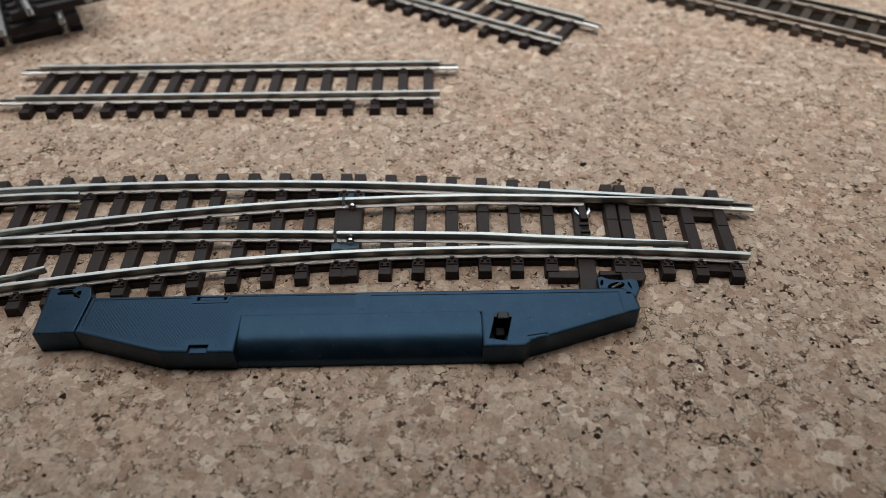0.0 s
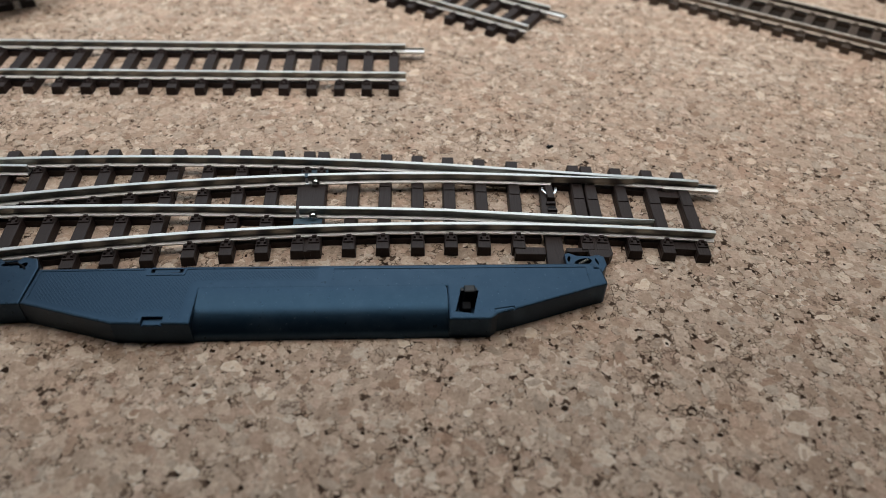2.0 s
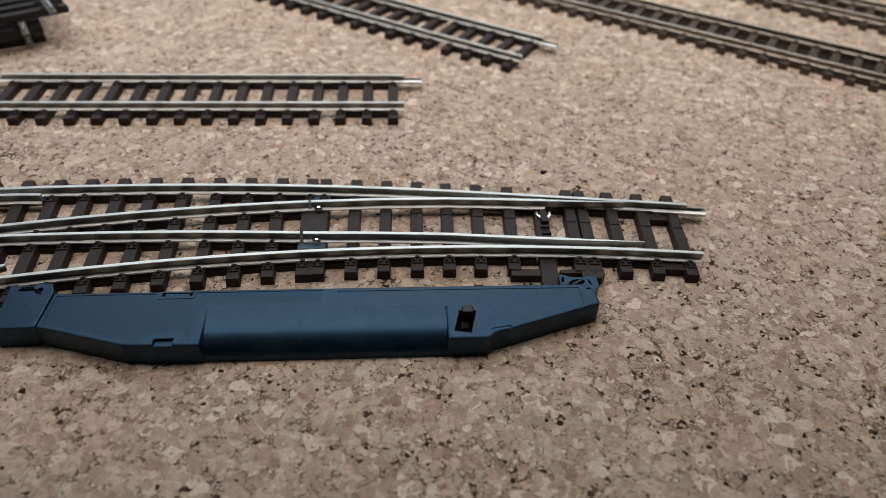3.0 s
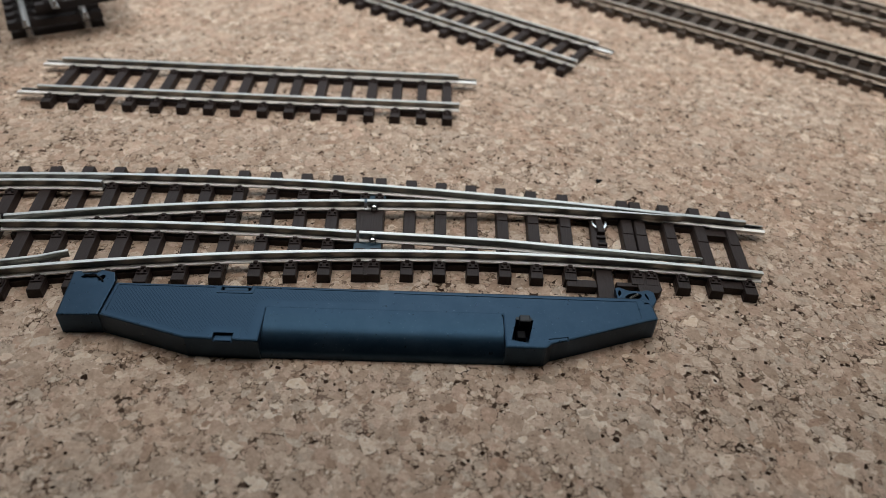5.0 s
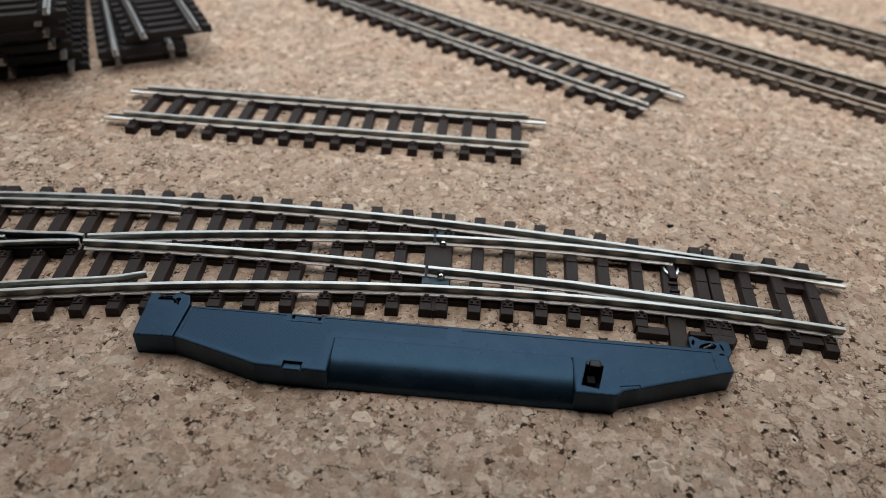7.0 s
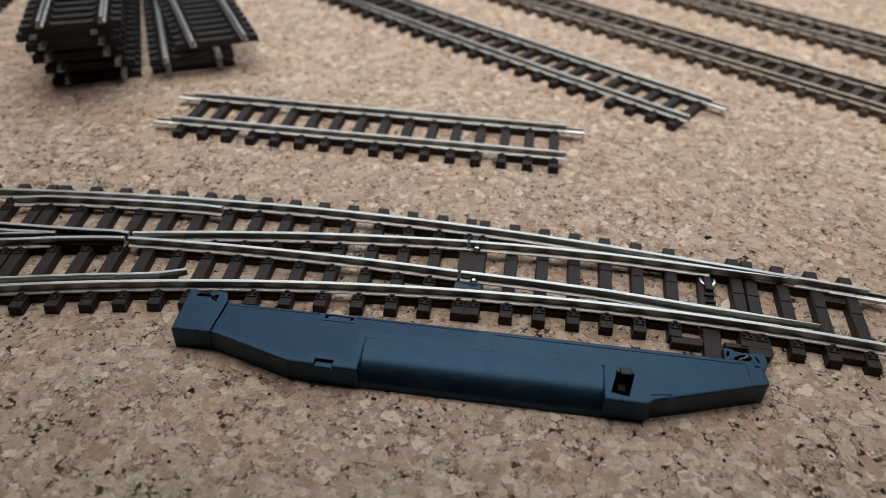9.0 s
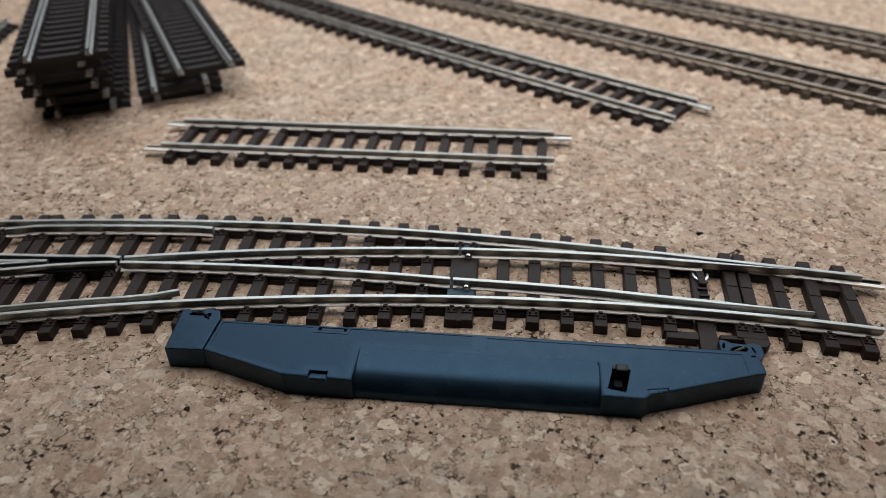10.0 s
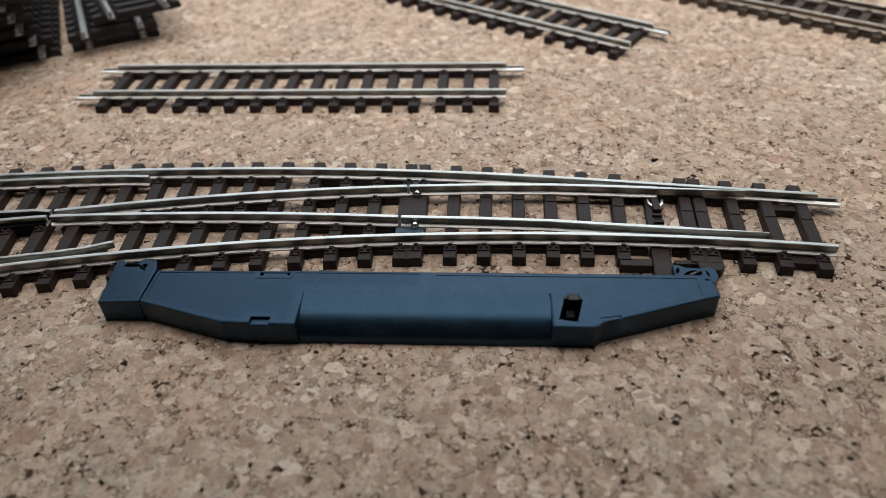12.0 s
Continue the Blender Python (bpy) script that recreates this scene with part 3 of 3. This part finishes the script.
for y0, y1 in ((91.2, 92.0), (93.6, 94.4)):
    part("throw_rib", box(30.9, 33.1, y0, y1, 1.9, 2.5, 0.1), SLEEPER, throw)
# no hole is cut: a black oval on the bar gives its dark
part("throw_slot", prism(oval(32.0, 92.8, 0.75, 0.55), 1.9, 2.06), DARK, throw)
part("throw_end", box(30.8, 33.0, 88.4, 90.6, 1.9, 2.6, 0.25), SLEEPER, throw)
ring = bmesh.new()
add_sweep(ring, [(32.3 + 1.6 * math.cos(a), 99.3 + 2.3 * math.sin(a)) for a in np.linspace(math.pi * 0.95, math.pi * 2.05, 18)],
          [(-0.24, 2.1), (0.24, 2.1), (0.24, 2.6), (-0.24, 2.6)])
part("hook_post", box(31.3, 33.2, 95.2, 100.2, 1.9, 2.9, 0.15, 0.1), SLEEPER, throw)
part("blade_hook", ring, POLISHED, throw, "bright wire hook")
part("drive_plate", prism([(37.2, 82.4), (42.4, 82.2), (42.4, 77.2), (41.4, 76.0), (37.4, 76.0)], 0, 2.2, bevel=0.1), SLEEPER, turnout, "wide brown moulded mounting plate")
part("end_link", prism([(22.0, 77.4), (28.3, 77.2), (28.5, 79.4), (22.1, 79.6)], 0, 2.05, bevel=0.1), SLEEPER, turnout)
part("end_link", prism([(32.9, 78.0), (37.3, 78.0), (37.3, 79.2), (32.9, 79.2)], 0, 2.0, bevel=0.1), SLEEPER, turnout)

# ---- point motor ----
motor = thing("point_motor", "low blue-black plastic point motor housing beside the turnout", "point motor", group="")
BODY_TOP = 5.3
outline = [(-70.3, 61.5), (-67.2, 60.6), (-52.9, 56.3), (-39.2, 56.0), (-39.2, 64.6), (7.0, 64.9), (7.0, 56.5), (14.2, 56.5), (14.75, 56.65), (15.2, 57.0), (16.0, 57.75), (16.9, 58.1), (19.2, 58.8), (35.8, 64.6),
           (37.6, 65.08), (38.0, 65.3), (38.08, 65.7), (37.7, 69.4), (35.6, 71.0), (-43.2, 70.8), (-43.3, 69.4), (-48.9, 69.3), (-49.0, 70.6), (-70.0, 70.4)]
bm = prism(outline, 0, BODY_TOP, bevel=0.34)
body = part("body", bm, MOTOR, motor)


def cut(ob, bm, op="DIFFERENCE"):
    """Takes the volume of bm out of an object's mesh, or keeps that alone."""
    tool = part("cutter", bm, MOTOR)
    mod = ob.modifiers.new("cut", "BOOLEAN")
    mod.object, mod.operation, mod.solver = tool, op, "EXACT"
    dg = bpy.context.evaluated_depsgraph_get()
    dg.update()
    me = bpy.data.meshes.new_from_object(ob.evaluated_get(dg))
    ob.modifiers.clear()
    old, ob.data = ob.data, me
    bpy.data.meshes.remove(old)
    bpy.data.objects.remove(tool)


cut(body, prism([(8.2, 58.3), (11.5, 57.7), (12.9, 63.6), (9.7, 64.5)], 2.0, 8))
# sunk panels inside a narrow rim
panel_left = [(-69.3, 62.3), (-66.9, 61.4), (-52.7, 57.1), (-49.3, 57.0), (-48.9, 58.8), (-43.0, 59.0), (-42.7, 56.9), (-40.6, 56.9), (-40.3, 65.8), (-39.4, 66.4),
              (-17.5, 66.6), (-17.5, 70.2), (-42.3, 70.1), (-42.6, 68.5), (-49.7, 68.4), (-50.1, 69.9), (-69.2, 69.7)]
panel_right = [(8.0, 66.8), (12.9, 65.2), (13.6, 59.5), (19.5, 60.3), (20.2, 60.0), (34.7, 65.1), (34.6, 69.9), (-14.6, 69.9), (-14.6, 66.8)]
cut(body, prism(panel_left, 5.16, 8))
cut(body, prism(panel_right, 5.2, 8))
# latch notches, a groove and the slot at the end
cut(body, box(-47.7, -44.0, 54, 57.8, 4.5, 8))
cut(body, prism([(15.4, 58.65), (19.05, 59.3), (19.05, 58.2), (19.3, 58.2), (19.3, 59.6), (15.4, 58.9)], 4.95, 8))
cut(body, prism([(36.1, 69.3), (39.0, 69.3), (39.0, 69.8), (36.1, 69.7)], 4.2, 8))
block = part("end_block", prism([(-78.2, 61.2), (-70.45, 61.5), (-70.3, 70.9), (-71.3, 73.4), (-74.0, 74.0), (-74.6, 73.1), (-77.4, 72.9), (-77.9, 73.4), (-79.4, 73.2)], 0, 5.2, bevel=0.25), MOTOR, motor)


cut(block, prism(oval(-75.9, 72.0, 1.5, 0.6, 0.3), 3.6, 8))
cut(block, prism(oval(-73.2, 71.5, 0.6, 0.9, -0.3), 3.6, 8))
tread = part("tread_panel", prism(panel_left, 5.0, 5.19), TREAD, motor, "recessed tread panel")


def ribs(x0, x1, pitch, z0, z1):
    """Fine ridges that run aslant across the panel."""
    bm = bmesh.new()
    dx, dy = math.cos(radians(-50)), math.sin(radians(-50))
    for k in range(int((x1 - x0) / pitch)):
        cx, cy = x0 + k * pitch, 63.5
        ends = [(cx - dx * 22, cy - dy * 22), (cx + dx * 22, cy + dy * 22)]
        add_sweep(bm, ends, [(-0.17, z0), (0.17, z0), (0.04, z1), (-0.04, z1)])
    return bm


tread_ribs = part("tread_ribs", ribs(-84, -6, 0.66, 5.16, 5.212), TREAD, tread, "fine slanting anti-slip ribs")
inner = [(-68.6, 62.9), (-66.6, 62.1), (-52.5, 57.8), (-49.9, 57.7), (-49.5, 59.5), (-42.4, 59.6), (-42.1, 57.6), (-41.3, 57.6), (-41.0, 66.4), (-39.8, 67.1),
         (-18.1, 67.3), (-18.1, 69.6), (-41.7, 69.5), (-42.0, 67.8), (-50.3, 67.7), (-50.7, 69.3), (-68.5, 69.1)]
cut(tread_ribs, prism(inner, 4, 8), "INTERSECT")
part("latch", box(-47.5, -44.2, 56.2, 57.6, 3.0, 4.75, 0.1), MOTOR, motor)
part("latch", box(-48.5, -43.7, 69.4, 70.3, 2.0, 4.95, 0.1), MOTOR, motor)
part("latch", box(-49.1, -43.0, 70.2, 70.75, 2.0, 5.1, 0.08), MOTOR, motor)
prof = [(56.3, 0.0), (56.3, 1.2), (56.5, 1.95), (57.05, 2.7), (57.9, 3.45), (59.05, 4.12), (60.4, 4.64), (62.0, 5.0), (63.4, 5.2), (64.5, 5.27), (65.1, 5.28), (65.4, 5.27), (65.4, 0.0)]
for _ in range(3):
    # cut the corners of the curved front
    prof = [prof[0]] + [(p[0] + (q[0] - p[0]) * f, p[1] + (q[1] - p[1]) * f) for p, q in zip(prof[:-1], prof[1:-1]) for f in (0.25, 0.75)] + prof[-2:]
bm = bmesh.new()
# the back edge turns down at the end beside the lever
rings = [[bm.verts.new((x, min(y, back) + (x + 39) * 0.004, z)) for y, z in prof] for x, back in ((-39.2, 65.4), (5.2, 65.4), (6.1, 65.2), (6.7, 64.7), (6.98, 64.0))]
for a, b in zip(rings, rings[1:]):
    for i in range(len(prof)):
        j = (i + 1) % len(prof)
        bm.faces.new((a[i], a[j], b[j], b[i]))
bm.faces.new(rings[0][::-1])
bm.faces.new(rings[-1])
part("coil_cover", bm, MOTOR, motor, "rounded smooth coil cover")
lever = part("lever", box(9.9, 12.4, 62.3, 64.5, 2.0, 6.2, 0.2, 0.25), LEVER, motor, "small black hand lever")
part("lever_foot", box(9.5, 11.5, 59.9, 62.2, 2.0, 4.1, 0.2, 0.2), DARK, lever)
for side in (9.7, 12.3):
    part("lever_ear", box(side - 0.35, side + 0.35, 63.0, 63.9, 4.6, 5.9, 0.08), LEVER, lever)
mount = part("mounting_base", prism([(31.6, 70.4), (38.6, 70.4), (39.9, 72.6), (39.8, 75.0), (38.6, 75.7), (36.9, 75.2), (34.2, 75.4), (32.6, 76.3), (31.7, 76.0)], 0.4, 3.3, bevel=0.15), MOTOR, motor)
cut(mount, prism(oval(35.2, 73.5, 1.9, 0.95, 0.3), 2.0, 8))
cut(mount, prism(oval(32.4, 74.4, 0.32, 0.9, -0.25), 2.0, 8))
cut(mount, prism(oval(38.0, 73.6, 0.25, 1.0, 0.2), 2.4, 8))
# the shade down in the recess, put in as a black disc
part("drive_slot", prism(oval(35.2, 73.5, 1.8, 0.85, 0.3), 1.8, 2.1), DARK, mount, "black disc that darkens the drive slot")


def wire(points, r, sides=6):
    """A round wire through points."""
    bm = bmesh.new()
    p = [Vector(q) for q in points]
    rings = []
    for k, q in enumerate(p):
        d = (p[min(k + 1, len(p) - 1)] - p[max(k - 1, 0)]).normalized()
        u = d.cross(Vector((0, 0, 1))) if abs(d.z) < 0.9 else d.cross(Vector((1, 0, 0)))
        u.normalize()
        v = d.cross(u)
        rings.append([bm.verts.new(q + (u * math.cos(a) + v * math.sin(a)) * r) for a in np.linspace(0, 2 * math.pi, sides, endpoint=False)])
    for a, b in zip(rings, rings[1:]):
        for i in range(sides):
            bm.faces.new((a[i], a[(i + 1) % sides], b[(i + 1) % sides], b[i]))
    bm.faces.new(rings[0][::-1])
    bm.faces.new(rings[-1])
    return bm


coil = []
for k in range(49):
    f, a = k / 48, k / 48 * 2 * math.pi * 6
    coil.append((34.2 + 2.2 * f + 0.2 * math.cos(a) * 0.57, 72.9 + 1.4 * f - 0.2 * math.cos(a) * 0.82, 3.25 + 0.2 * math.sin(a)))
part("spring", wire(coil, 0.13, 5), DIM_METAL, mount, "small dull coil spring", True)
part("spring", wire([(-76.8, 72.3, 5.25), (-75.6, 71.7, 5.4), (-74.4, 71.9, 5.4), (-73.2, 71.2, 5.25), (-72.6, 70.4, 5.2)], 0.22), DARK, block, "dark bent wire spring", True)

# ---- loose track ----
track("straight_track", "short straight track piece with brown sleepers on cork", "model track", -119.4, 158.7, 0, 0, 119.4, joiners=((0, 1), (0, -1), (1, 1)),
      gaps=((1, 3), (-1, 2), (-1, 12)))
track("curved_track", "gently curved track piece with dark brown sleepers on cork", "model track", 43.4, 188.8, 0, 180 - 32.6, 240, -2400, joiners=((0, -1),), gaps=((-1, 4), (1, 3)))
LONG = "long straight track with weathered brown sleepers on cork"
for x, y, turn in ((190, 154.5, 145.5), (240, 181.5, 143.7)):
    ob = track("long_track", LONG, "model track", x, y, 0, turn, 330, mat=WEATHERED, rail_mat=OLD_RAIL, pitch=7.0, joiners=(), gaps=(), group="long parallel tracks")
    # added strip: shade of the bays put into a dark sheet
    part("underlay", sweep([(3.4, 0), (326.6, 0)], [(-7.0, 0.0), (7.0, 0.0), (6.9, 0.7), (-6.9, 0.7)]), BAY_SHADE, ob, "thin dark strip added for the shade between the sleepers")
track("end_track", "straight track with a bright joiner at its end on cork", "model track", 165, 294, 0, -34, 260, joiners=((0, -1),), gaps=())

# ---- stacks of track, each layer lying on the rails below ----
STACK = "black-sleepered track piece lying in a stack"
for k, (x, y, a) in enumerate(((-159.0, 176.6, 117), (-159.4, 175.2, 117), (-160.2, 171.9, 117), (-159.4, 169.6, 117), (-158.4, 165.8, 117), (-151.6, 160.6, 117))):
    track("stacked_track", STACK, "model track", x, y, k * 4.8, a, 170, 0, mat=BLACK_SLEEPER, rail_mat=STACK_RAIL, pitch=6.2, group="tall stack of track", joiners=(), gaps=(), over=3.4 if k < 5 else 0.6)
for k, (x, y, a) in enumerate(((-131.0, 192.2, 118.5), (-129.0, 188.2, 118.5), (-120.8, 193.0, 122.5))):
    track("stacked_track", STACK, "model track", x, y, k * 4.8, a, 150, 0, mat=BLACK_SLEEPER, rail_mat=STACK_RAIL, pitch=6.2, group="low stack of track", joiners=(), gaps=(), over=3.2)
track("black_curve", "black curved track piece lying flat on cork", "model track", -218, 152, 0, 116.5, 120, -420, mat=BLACK_SLEEPER, pitch=6.2, joiners=(), gaps=())


# ---- crumbs on the cork ----


def crumb(x, y, size):
    bm = bmesh.new()
    bmesh.ops.create_icosphere(bm, subdivisions=2, radius=size)
    for v in bm.verts:
        v.co *= 1 + 0.5 * noise.noise(v.co * 3 + Vector((x, y, 0)))
        v.co.z *= 0.6
    bmesh.ops.translate(bm, verts=bm.verts, vec=(x, y, 0.1 + size * 0.5))
    tagged(part("crumb", bm, DARK), "tiny dark brown crumb lying on the cork", "crumb")


crumb(35.9, 119.6, 0.62)
crumb(36.7, 120.1, 0.38)
crumb(140.0, 233.4, 0.5)
